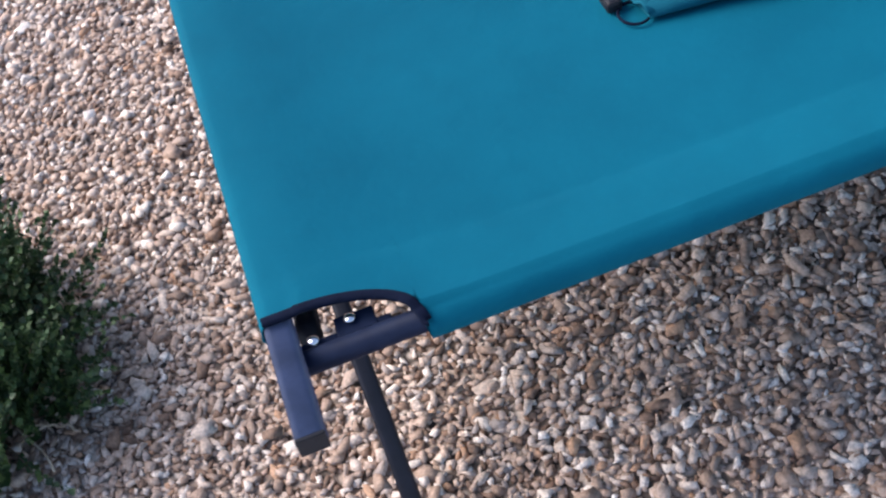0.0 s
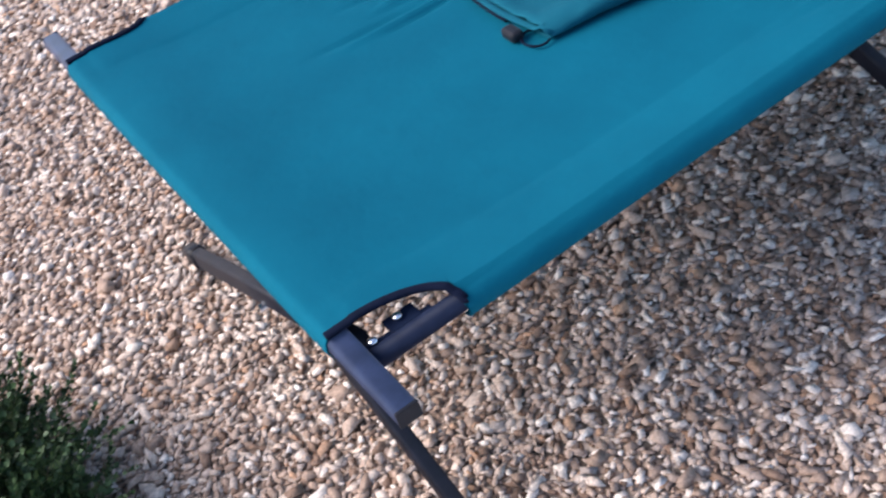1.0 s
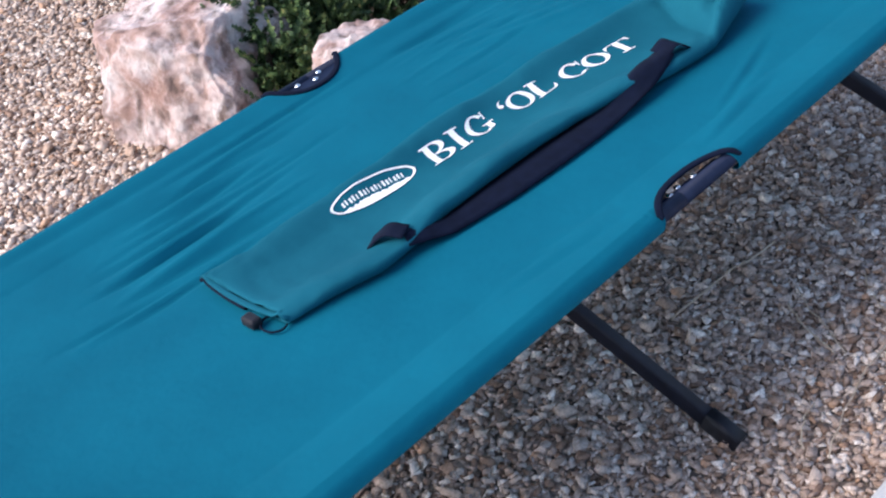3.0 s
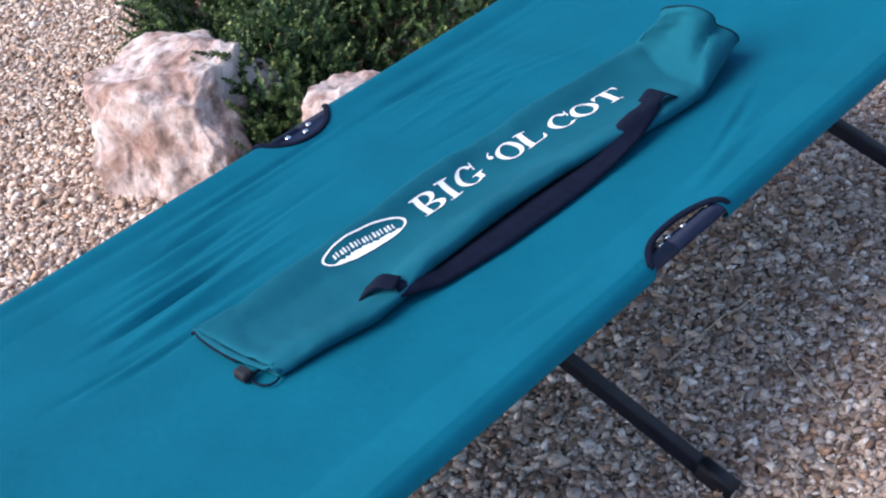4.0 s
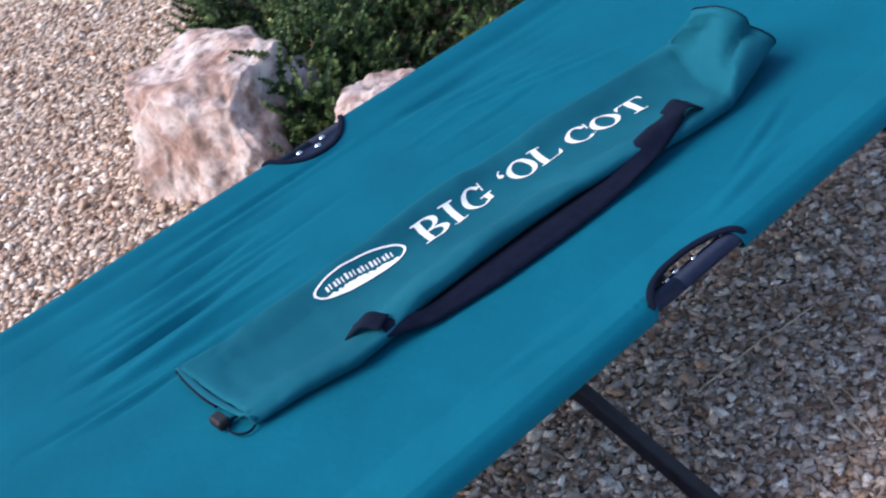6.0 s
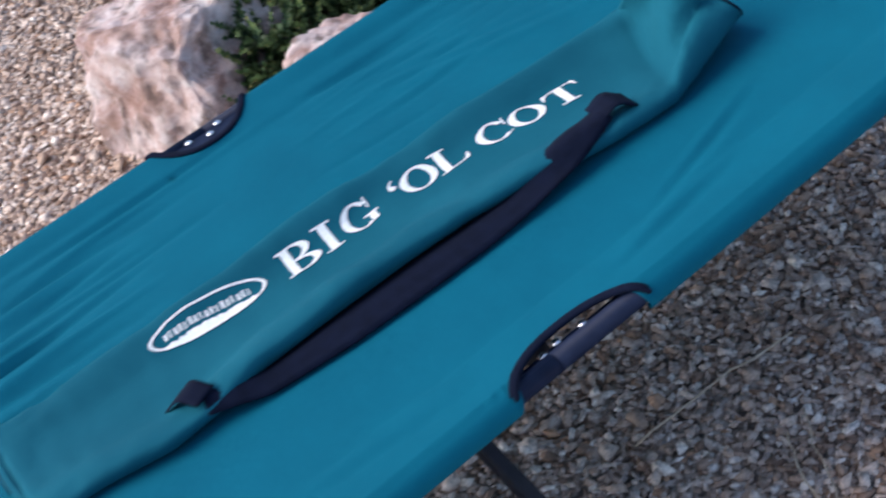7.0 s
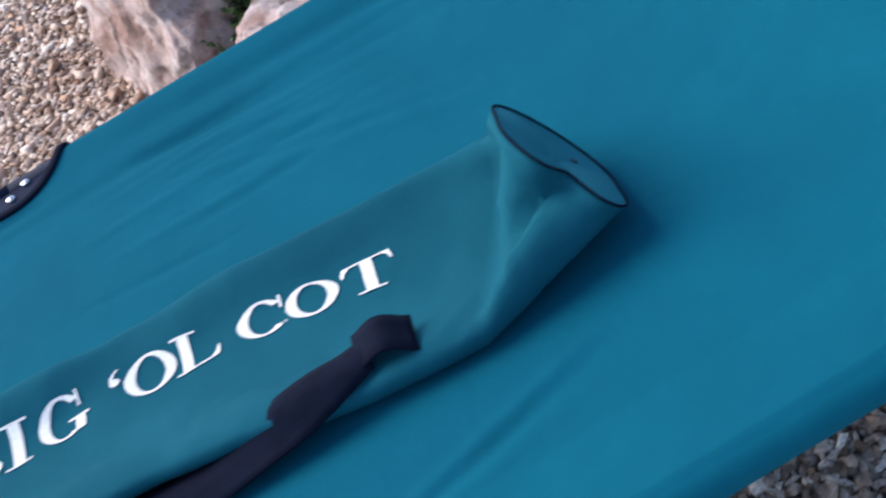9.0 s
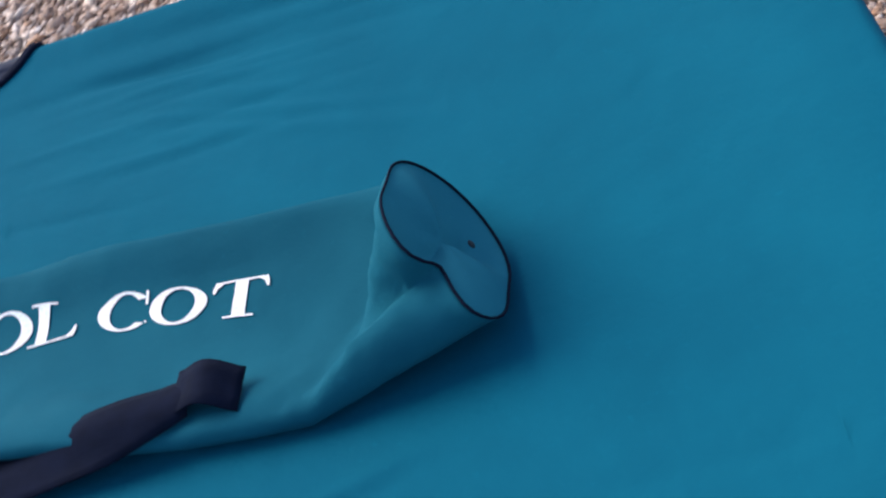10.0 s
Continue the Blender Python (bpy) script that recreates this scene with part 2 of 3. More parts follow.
def gravel():
    """Loose angular stones, thousands of them, in one mesh."""
    rng = np.random.default_rng(5)
    g = (1 + 5 ** 0.5) / 2
    ico = np.array([(-1, g, 0), (1, g, 0), (-1, -g, 0), (1, -g, 0), (0, -1, g), (0, 1, g), (0, -1, -g), (0, 1, -g), (g, 0, -1), (g, 0, 1), (-g, 0, -1), (-g, 0, 1)], float)
    ico /= np.linalg.norm(ico[0])
    tris = [(0, 11, 5), (0, 5, 1), (0, 1, 7), (0, 7, 10), (0, 10, 11), (1, 5, 9), (5, 11, 4), (11, 10, 2), (10, 7, 6), (7, 1, 8),
            (3, 9, 4), (3, 4, 2), (3, 2, 6), (3, 6, 8), (3, 8, 9), (4, 9, 5), (2, 4, 11), (6, 2, 10), (8, 6, 7), (9, 8, 1)]
    tris = np.array(tris)
    spots = []
    for x0, x1, y0, y1, cell in ((-0.75, 2.4, -0.295, 1.7, 0.0097), (-0.1, 2.5, 1.7, 4.3, 0.0108), (-0.75, -0.1, 1.7, 2.7, 0.0108)):
        gx, gy = np.meshgrid(np.arange(x0, x1, cell), np.arange(y0, y1, cell))
        p = np.stack([gx.ravel(), gy.ravel()], 1)
        p += rng.uniform(-0.55, 0.55, p.shape) * cell
        spots.append(np.c_[p, np.full(len(p), cell)])
    spots = np.concatenate(spots)
    hidden = (spots[:, 0] > 0.3) & (spots[:, 0] < 1.7) & (spots[:, 1] > 0.5) & (spots[:, 1] < 0.95)
    spots = spots[~hidden | (rng.random(len(spots)) < 0.45)]
    box = np.array([(x, y, z) for x in (-1, 1) for y in (-1, 1) for z in (-1, 1)], float) * 0.74
    btris = np.array([(0, 1, 3), (0, 3, 2), (4, 6, 7), (4, 7, 5), (0, 4, 5), (0, 5, 1), (2, 3, 7), (2, 7, 6), (0, 2, 6), (0, 6, 4), (1, 5, 7), (1, 7, 3)])
    pick = rng.random(len(spots)) < 0.62
    verts, faces, base = [], [], 0
    for body, fs, these, jolt in ((box, btris, spots[pick], 0.26), (ico, tris, spots[~pick], 0.20)):
        n, k = len(these), len(body)
        shapes = body[None] * rng.uniform(0.66, 1.22, (80, k, 1)) + rng.normal(0, jolt, (80, k, 3))
        v = shapes[rng.integers(0, 80, n)]
        size = these[:, 2] * rng.lognormal(-0.44, 0.27, n)
        size[rng.random(n) < 0.012] *= 1.5
        v = v * (size[:, None] * np.stack([rng.uniform(0.95, 1.6, n), rng.uniform(0.65, 1.0, n), rng.uniform(0.45, 0.85, n)], 1))[:, None, :]
        tilt, turn = rng.normal(0, 0.6, n), rng.uniform(0, 2 * math.pi, n)
        c, s = np.cos(tilt)[:, None], np.sin(tilt)[:, None]
        y, z = v[..., 1] * c - v[..., 2] * s, v[..., 1] * s + v[..., 2] * c
        c, s = np.cos(turn)[:, None], np.sin(turn)[:, None]
        v = np.stack([v[..., 0] * c - y * s, v[..., 0] * s + y * c, z], -1)
        v += np.c_[these[:, :2], rng.uniform(-0.15, 0.75, n) * size][:, None, :]
        verts.append(v.reshape(-1, 3))
        faces.append((fs[None] + base + k * np.arange(n)[:, None, None]).reshape(-1, 3))
        base += n * k
    v, f = np.concatenate(verts), np.concatenate(faces)
    ob = new("gravel", mesh_np("gravel", v, f, GRAVEL))
    return tagged(ob, "loose beige, pink, grey and white crushed gravel", "gravel", kind="stuff")


gravel()


# ---- boulders ----
def boulder(at, radii, cuts, seed, label, turn=0.0):
    rng = random.Random(seed)
    bm = bmesh.new()
    bmesh.ops.create_icosphere(bm, subdivisions=6, radius=1.0)
    planes = []
    for nx, ny, nz, d in cuts:
        planes.append((Vector((nx, ny, nz)).normalized(), d))
    off = Vector((rng.uniform(0, 50), rng.uniform(0, 50), rng.uniform(0, 50)))
    for v in bm.verts:
        p = v.co.copy()
        for nrm, d in planes:
            over = p.dot(nrm) - d
            if over > 0:
                p -= nrm * over * 0.93
        q = p * 1.6 + off
        p *= 1 + 0.11 * noise.fractal(q, 1.0, 2.0, 5) + 0.16 * (noise.voronoi(q * 1.9)[0][0] - 0.4) + 0.060 * (noise.voronoi(q * 5.5)[0][0] - 0.4) + 0.022 * noise.fractal(q * 10, 0.8, 2.0, 5)
        v.co = Vector((p.x * radii[0], p.y * radii[1], p.z * radii[2]))
    ob = part("boulder", bm, ROCK, None, smooth=True)
    ob.matrix_basis = pose(*at, 0, 0, turn)
    return tagged(ob, label, "boulder", "yard boulders")


boulder((1.300, 1.795, 0.085), (0.295, 0.33, 0.30), [(-1, -0.5, 0.25, 0.62), (0.3, -1, 0.35, 0.60), (0, 0.1, 1, 0.62), (1, -0.2, 0.3, 0.72), (-0.4, -0.3, 1, 0.72), (-0.8, 0.6, 0.1, 0.8)], 3,
        "rough pinkish white quartz boulder with brown stains in gravel")
boulder((1.455, 1.22, 0.08), (0.22, 0.17, 0.20), [(-1, -0.2, 0.5, 0.75), (0.1, 0.1, 1, 0.80), (0.2, -1, 0.4, 0.8)], 11,
        "smaller pale pink rough boulder beside a green shrub")


# ---- shrubs ----
def shrub(name, at, radii, shoots, per, leaf, material, young, seed, label, upright=0.5, mask=None, sprig=1.0):
    rng = np.random.default_rng(seed)
    root = thing(name, label, "shrub", at, "yard shrubs")
    verts, faces, young_v, young_f, twigs = [], [], [], [], []
    count = 0
    while count < shoots:
        a, r = rng.uniform(0, 2 * math.pi), math.sqrt(rng.random())
        lump = 0.82 + 0.18 * math.sin(3 * a + seed) * math.cos(5 * a) + 0.12 * noise.noise((3 * r * math.cos(a) + seed, 3 * r * math.sin(a), 2.0))
        x, y = radii[0] * r * lump * math.cos(a), radii[1] * r * lump * math.sin(a)
        if mask and not mask(x + at[0], y + at[1], rng.random()):
            continue
        dome = math.sqrt(max(0.0, 1 - r ** 2.4))
        hill = 0.72 + 0.85 * noise.noise((3.6 * x / radii[0] + 7, 3.6 * y / radii[1] + seed, 0.5))
        z = radii[2] * dome * hill * (rng.random() ** 0.45)
        out = np.array([x / radii[0] * 0.9, y / radii[1] * 0.9, upright + 0.3 * dome]) + rng.normal(0, 0.5, 3)
        out /= np.linalg.norm(out)
        length = leaf * sprig * rng.uniform(2.6, 6.0)
        start = np.array([x, y, max(z, 0.01)])
        bend = rng.normal(0, 0.25, 3)
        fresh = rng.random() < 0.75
        side = np.cross(out, rng.normal(0, 1, 3))
        side /= np.linalg.norm(side)
        other = np.cross(out, side)
        for k in range(per):
            s = (k + rng.random()) / per
            p = start + out * length * s + bend * length * s * s * 0.5
            ang = k * 2.4 + rng.normal(0, 0.3)
            radial = math.cos(ang) * side + math.sin(ang) * other
            d = radial * (1.0 - 0.55 * s) + out * (0.55 + 0.5 * s)
            d /= np.linalg.norm(d)
            w = np.cross(d, out)
            w /= np.linalg.norm(w) + 1e-6
            nrm = np.cross(w, d)
            ln = leaf * rng.uniform(0.7, 1.25) * (1.1 - 0.35 * s)
            wd = ln * rng.uniform(0.34, 0.52)
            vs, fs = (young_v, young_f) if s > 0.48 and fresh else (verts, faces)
            i = len(vs)
            vs += [p, p + d * ln * 0.5 + w * wd + nrm * wd * 0.5, p + d * ln, p + d * ln * 0.5 - w * wd + nrm * wd * 0.5]
            fs += [(i, i + 1, i + 2), (i, i + 2, i + 3)]
        if count % 9 == 0:
            foot = np.array([x * 0.45, y * 0.45, -0.01])
            mid = (foot + start) / 2 + np.array([0, 0, 0.02])
            twigs.append([foot, mid, start, start + out * length * 0.7])
        count += 1
    tv, tf = [], []
    for pts in twigs:
        for k, p in enumerate(pts):
            rad = 0.0032 * (1 - 0.27 * k)
            for j in range(5):
                tv.append(p + np.array([math.cos(j * 1.2566) * rad, math.sin(j * 1.2566) * rad, 0]))
        base = len(tv) - 20
        for k in range(3):
            for j in range(5):
                a0, b0 = base + 5 * k + j, base + 5 * k + (j + 1) % 5
                tf.append((a0, b0, b0 + 5, a0 + 5))
    part("stem", mesh_np("stem", tv, tf, BARK), BARK, root, "thin brown woody branches")
    part("foliage", mesh_np("foliage", verts, faces, material), material, root, "dense small dark green leaves")
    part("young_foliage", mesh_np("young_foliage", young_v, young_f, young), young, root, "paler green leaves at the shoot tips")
    return root


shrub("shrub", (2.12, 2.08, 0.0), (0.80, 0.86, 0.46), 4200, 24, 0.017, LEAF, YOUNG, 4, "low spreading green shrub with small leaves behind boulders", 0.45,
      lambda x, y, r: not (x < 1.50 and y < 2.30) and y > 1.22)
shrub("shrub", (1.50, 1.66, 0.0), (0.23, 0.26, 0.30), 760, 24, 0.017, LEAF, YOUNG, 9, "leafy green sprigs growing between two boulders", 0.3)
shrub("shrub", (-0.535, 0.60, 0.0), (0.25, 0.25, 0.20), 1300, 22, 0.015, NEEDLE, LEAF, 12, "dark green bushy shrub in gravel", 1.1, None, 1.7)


# ---- camping cot ----
Z, W, L, R, RAIL_IN = 0.45, 0.90, 1.918, 0.019, 0.018
cot = thing("camping_cot", "folding camping cot with teal canvas and dark steel frame", "cot", (0.95, 0.45, 0))
ORIGIN = Matrix.Translation((-0.95, -0.45, 0))


def cot_part(name, bm, material, parent=None, label="", smooth=False):
    bm.transform(ORIGIN)
    return part(name, bm, material, parent or cot, label, smooth)


def end_cut(d):
    """Depth of the cut-away corner, d metres from the end."""
    return 0.054 * math.sqrt(max(0.0, 1 - (max(d, 0.0) / 0.140) ** 4))


def mid_cut(x, mid, half, depth):
    return depth * max(0.0, 1 - abs((x - mid) / half) ** 2.4) ** 0.85


def near_cut(x):
    return max(end_cut(x), end_cut(L - x), mid_cut(x, 1.042, 0.098, 0.045))


def far_cut(x):
    return max(0.8 * end_cut(x), 0.8 * end_cut(L - x), mid_cut(x, 1.006, 0.092, 0.070))


random.seed(8)
WRINKLES = []
for k in range(18):
    y0 = 0.545 + 0.0155 * k + random.uniform(-0.008, 0.008)
    x0 = 0.27 + 0.016 * k + random.uniform(-0.08, 0.08)
    ln = random.uniform(0.28, 0.52)
    WRINKLES.append((x0, y0, x0 + ln, y0 + ln * random.uniform(-0.09, 0.06), random.uniform(0.006, 0.012), random.choice((-1, -1, 1)) * random.uniform(0.0050, 0.0090)))
for k in range(5):
    WRINKLES.append((1.13, 0.80 - 0.02 * k, 1.42 + 0.05 * k, 0.76 - 0.055 * k, random.uniform(0.008, 0.014), random.choice((-1, 1)) * 0.0034))
for k in range(5):
    WRINKLES.append((1.10 + 0.03 * k, 0.055 + 0.014 * k, 1.38 + 0.04 * k, 0.085 + 0.030 * k, random.uniform(0.008, 0.013), random.choice((-1, 1)) * 0.0036))
WRINKLES += [(1.06, 0.845, 1.80, 0.815, 0.016, -0.0060), (1.12, 0.800, 1.60, 0.745, 0.012, -0.0035), (0.10, 0.862, 0.96, 0.835, 0.012, -0.0040)]
for k in range(9):
    x0, y0 = 1.06 + random.uniform(-0.04, 0.12), 0.60 + 0.025 * k
    WRINKLES.append((x0, y0, x0 + random.uniform(0.2, 0.42), y0 + random.uniform(-0.03, 0.01), random.uniform(0.004, 0.007), random.choice((-1, 1)) * random.uniform(0.0016, 0.0028)))
for k in range(4):
    WRINKLES.append((0.62 + 0.05 * k, 0.10 + 0.02 * k, 0.94, 0.05 + 0.008 * k, 0.011, random.choice((-1, 1)) * 0.0026))


def sheet_z(x, y):
    """Height of the stretched canvas."""
    v = min(max(y / W, 0.0), 1.0)
    e = min(1.0, min(max(x, 0), max(L - x, 0)) / 0.45)
    e = e * e * (3 - 2 * e)
    side = min(max(min(y, W - y) - R, 0.0), 0.5)
    seam = min(side / 0.088, 1.0) + 0.02 * math.exp(-((side - 0.088) / 0.010) ** 2)
    z = Z - (0.003 + 0.011 * e) * seam - (0.004 + 0.008 * e) * (4 * v * (1 - v))
    for ends in (x, L - x):
        z += 0.0170 * math.exp(-((max(ends - 0.024, 0.0)) / 0.095) ** 2)
    if 0.03 < x < L - 0.03:
        for s in (y, W - y):
            z += 0.0016 / (1 + math.exp((s - 0.105) / 0.003))
    for x0, y0, x1, y1, wd, dep in WRINKLES:
        dx, dy = x1 - x0, y1 - y0
        ll = dx * dx + dy * dy
        t = ((x - x0) * dx + (y - y0) * dy) / ll
        if 0.0 < t < 1.0:
            d = ((x - x0) * dy - (y - y0) * dx) / math.sqrt(ll)
            if abs(d) < 4 * wd:
                z += dep * math.exp(-(d / wd) ** 2) * max(0.0, 1 - (2 * t - 1) ** 2) ** 1.4
    return z


def canvas_point(x, s):
    """The canvas over the rails: s runs across it, from under the near rail to under the far one."""
    arc = math.pi * R
    flat = W - 2 * R
    if s < arc:
        a = s / R - math.pi / 2
        return (x, R - R * math.cos(a), Z - R + R * math.sin(a) - 0.002)
    if s > arc + flat:
        a = math.pi / 2 - (s - arc - flat) / R
        return (x, W - R + R * math.cos(a), Z - R + R * math.sin(a) - 0.002)
    y = R + s - arc
    return (x, y, sheet_z(x, y) - 0.002 * (1 if y < R + 0.001 or y > W - R - 0.001 else 0))


def cloth():
    arc, flat = math.pi * R, W - 2 * R
    xs = [-0.006, -0.010, -0.008, -0.003, 0.004, 0.012, 0.02, 0.027]
    drop = [-0.034, -0.022, -0.010, -0.002, 0.0, 0.0, 0.0, 0.0]
    ends = [x for c in (0.133, L - 0.133, 0.950, 1.134, 0.920, 1.092) for x in np.linspace(c - 0.012, c + 0.012, 22)]
    inner = sorted(list(np.linspace(0.034, L - 0.034, 330)) + ends)
    cols = list(zip(xs, drop)) + [(x, 0.0) for x in inner] + [(L - x, d) for x, d in zip(xs[::-1], drop[::-1])]
    verts, nv = [], 190
    for x, d in cols:
        xx = min(max(x, 0.0), L)
        n, f = near_cut(xx), far_cut(xx)
        s0 = arc * n / R if n < R else arc + n - R
        s1 = 2 * arc + flat - (arc * f / R if f < R else arc + f - R)
        for j in range(nv):
            t = j / (nv - 1)
            t = t + 0.035 * math.sin(2 * math.pi * t) * -1
            p = canvas_point(xx, s0 + (s1 - s0) * t)
            verts.append((x, p[1], p[2] + d))
    return mesh_np("canvas", verts, grid_faces(len(cols), nv), CANVAS, True)


canvas = cot_part("canvas", cloth(), CANVAS, None, "taut teal canvas sheet with pulled creases")
sol = canvas.modifiers.new("thickness", "SOLIDIFY")
sol.thickness, sol.offset = 0.0018, -1


def hem_path(x0, x1, cut, far, n=40):
    pts = []
    for k in range(n + 1):
        x = x0 + (x1 - x0) * (0.5 - 0.5 * math.cos(math.pi * k / n))
        c = max(cut(x), 0.004)
        y = W - c if far else c
        z = sheet_z(x, y) if c > R else Z - R + math.sqrt(max(0.0, R * R - (R - c) ** 2))
        pts.append((x, y, z + 0.001))
    return pts


HEM = oblong(0.011, 0.006, 0.0025, 2)
for far, x0, x1, cut in ((False, -0.004, 0.141, near_cut), (False, L - 0.141, L + 0.004, near_cut), (False, 0.945, 1.139, near_cut),
                         (True, -0.004, 0.141, far_cut), (True, L - 0.141, L + 0.004, far_cut), (True, 0.915, 1.097, far_cut)):
    cot_part("hem", sweep(hem_path(x0, x1, cut, far), HEM), WEB, canvas, "dark navy binding tape", True)

# side rails, in two lengths each, met by a hinge bracket
for y in (RAIL_IN, W - RAIL_IN):
    for x0, x1 in ((0.012, 1.010), (1.012, L - 0.012)):
        cot_part("side_rail", sweep([(x0, y, Z - RAIL_IN), (x1, y, Z - RAIL_IN)], circle(0.0125, 14)), RAIL, None, "navy painted steel tube", True)
# end bars, half-round on top
for x in (0.0085, L - 0.0085):
    rail = cot_part("end_bar", sweep([(x, -0.082, Z - 0.0035), (x, 0.978, Z - 0.0035)], oblong(0.029, 0.024, 0.008, 4)), STEEL, None, "navy painted steel end bar", True)
    for y in (-0.084, 0.980):
        cot_part("end_cap", rounded_box(0.028, 0.004, 0.023, 0.0015, (x, y, Z - 0.0035)), PLASTIC, rail, "black plastic plug")


def rivet(x, y, z, parent):
    bm = bmesh.new()
    bmesh.ops.create_uvsphere(bm, u_segments=12, v_segments=8, radius=0.0062, matrix=Matrix.Translation((x, y, z)) @ Matrix.Diagonal((1, 1, 0.55, 1)))
    cot_part("rivet", bm, RIVET, parent, "shiny steel rivet", True)


for far in (False, True):
    for mirrored in (False, True):
        def at(x, y):
            return (L - x if mirrored else x, W - y if far else y)
        px, py = at(0.060, 0.030)
        bm = rounded_box(0.104, 0.014, 0.008, 0.002, (px, py, Z - 0.016))
        px, py = at(0.078, 0.040)
        tmp = bpy.data.meshes.new("plate")
        lug = rounded_box(0.040, 0.026, 0.006, 0.002, (px, py, Z - 0.013))
        lug.to_mesh(tmp)
        lug.free()
        bm.from_mesh(tmp)
        bpy.data.meshes.remove(tmp)
        plate = cot_part("corner_bracket", bm, RAIL, None, "dark steel corner bracket")
        for x, y in ((0.035, 0.031), (0.074, 0.042)):
            rivet(*at(x, y), Z - 0.006, plate)
plate = cot_part("hinge_bracket", rounded_box(0.172, 0.013, 0.005, 0.0015, (1.040, 0.0335, Z - 0.020)), RAIL, None, "dark steel hinge bracket")
for x, y in ((1.008, 0.034), (1.030, 0.038), (1.066, 0.035)):
    rivet(x, y, Z - 0.015, plate)
plate = cot_part("hinge_bracket", rounded_box(0.160, 0.062, 0.010, 0.004, (1.006, 0.864, Z - 0.016)), RAIL, None, "dark steel hinge bracket")
for x, y in ((1.034, 0.872), (1.012, 0.855), (0.978, 0.868)):
    rivet(x, y, Z - 0.009, plate)

# three pairs of crossed legs
for x, reach, gap in ((0.062, 0.885, -0.030), (0.985, 0.950, 0.036), (L - 0.062, 0.950, -0.036)):
    for lower, upper, dx in ((-0.058, 0.840, 0.0), (reach, 0.060, gap)):
        leg = cot_part("leg", sweep([(x + dx, lower, 0.012), (x + dx, upper, Z - 0.034)], oblong(0.036, 0.022, 0.006), (1, 0, 0)), LEG, None, "black painted steel leg", True)
        k = 0.05 / abs(upper - lower)
        tip = [(x + dx, lower - (upper - lower) * 0.012, 0.007), (x + dx, lower + (upper - lower) * k, 0.012 + 0.40 * k)]
        cot_part("foot", sweep(tip, oblong(0.041, 0.028, 0.008), (1, 0, 0)), PLASTIC, leg, "black plastic foot cap", True)
    bm = bmesh.new()
    bmesh.ops.create_cone(bm, cap_ends=True, segments=14, radius1=0.007, radius2=0.007, depth=0.07, matrix=Matrix.Translation((x + gap / 2, 0.43, 0.220)) @ Matrix.Rotation(math.pi / 2, 4, "Y"))
    cot_part("pivot_bolt", bm, RIVET, None, "steel pivot bolt")


# ---- carry bag ----
bag = thing("carry_bag", "empty green canvas carry bag lying on the cot", "bag", (0.95, 0.40, 0.43))
BAG_AT = Matrix.Translation((-0.95, -0.40, -0.43))


def bag_part(name, data, material, parent=None, label="", smooth=False):
    data.transform(BAG_AT)
    return part(name, data, material, parent or bag, label, smooth)


DISC_C = Vector((1.5500, 0.330, 0.495))
DISC_A = Vector((-0.0206, 0.0694, 0.0236))
DISC_N = Vector((0.85, 0.03, 0.53)).normalized()
DISC_A -= DISC_N * DISC_A.dot(DISC_N)
DISC_B = DISC_N.cross(DISC_A).normalized() * 0.068


def bag_loop(x, near, far, thick, ridge, n=48):
    """A flattened tube section at x."""
    out = []
    for k in range(n):
        a = 2 * math.pi * k / n
        c = -math.cos(a)
        c = math.copysign(abs(c) ** 0.72, c)
        y = near + (far - near) * (c + 1) / 2
        v = (y - near) / (far - near)
        base = sheet_z(x, y) + 0.0025
        s = math.sin(a)
        slack = 1 + 0.45 * noise.noise((x * 8, 2.5, 0.3 + 3 * (v > 0.5)))
        if s > 0:
            y -= 0.5 * ridge * math.exp(-((v - 0.06) / 0.10) ** 2) * min(1.0, 4 * s)
        hump = 1.15 * ridge * math.exp(-((v - 0.10) / 0.17) ** 2) + 1.10 * max(ridge, 0.021 * min(max((x - 0.6) / 0.2, 0.0), 1.0)) * math.exp(-((v - 0.97) / 0.17) ** 2)
        ends = math.exp(-((x - 0.50) / 0.06) ** 2) + math.exp(-((x - 1.45) / 0.07) ** 2)
        wob = 0.0034 * noise.noise((x * 9, y * 22, 1.7)) + 0.0032 * noise.noise((x * 16 + y * 14, y * 30, 8.3)) + (0.0015 + 0.0050 * ends) * (0.5 - abs(noise.noise((x * 26 + y * 10, y * 26 - x * 8, 4.2))) * 2)
        up = thick * (abs(s) ** 0.6) + slack * hump * min(1.0, abs(s) * 2.5) + wob
        out.append(Vector((x, y, base + (up if s > 0 else 0.0) + (0.3 * thick + 0.30 * ridge * (v < 0.5)) * (1 - abs(s)) ** 0.7)))
    return out


def slump(a):
    """How far out the end panel reaches, round its rim."""
    a = a % (2 * math.pi)
    return 1 - 0.40 * math.exp(-((a - 0.80) / 0.32) ** 2) - 0.13 * math.exp(-((a - 2.35) / 0.45) ** 2) - 0.12 * math.exp(-((a - 5.45) / 0.45) ** 2)


def disc_loop(shift, grow, n=48):
    out = []
    for k in range(n):
        a = 2 * math.pi * k / n
        p = DISC_C + DISC_N * shift - DISC_A * (math.cos(a) * grow * slump(a)) + DISC_B * (math.sin(a) * grow * slump(a))
        p.z = max(p.z, sheet_z(p.x, p.y) + 0.003)
        out.append(p)
    return out


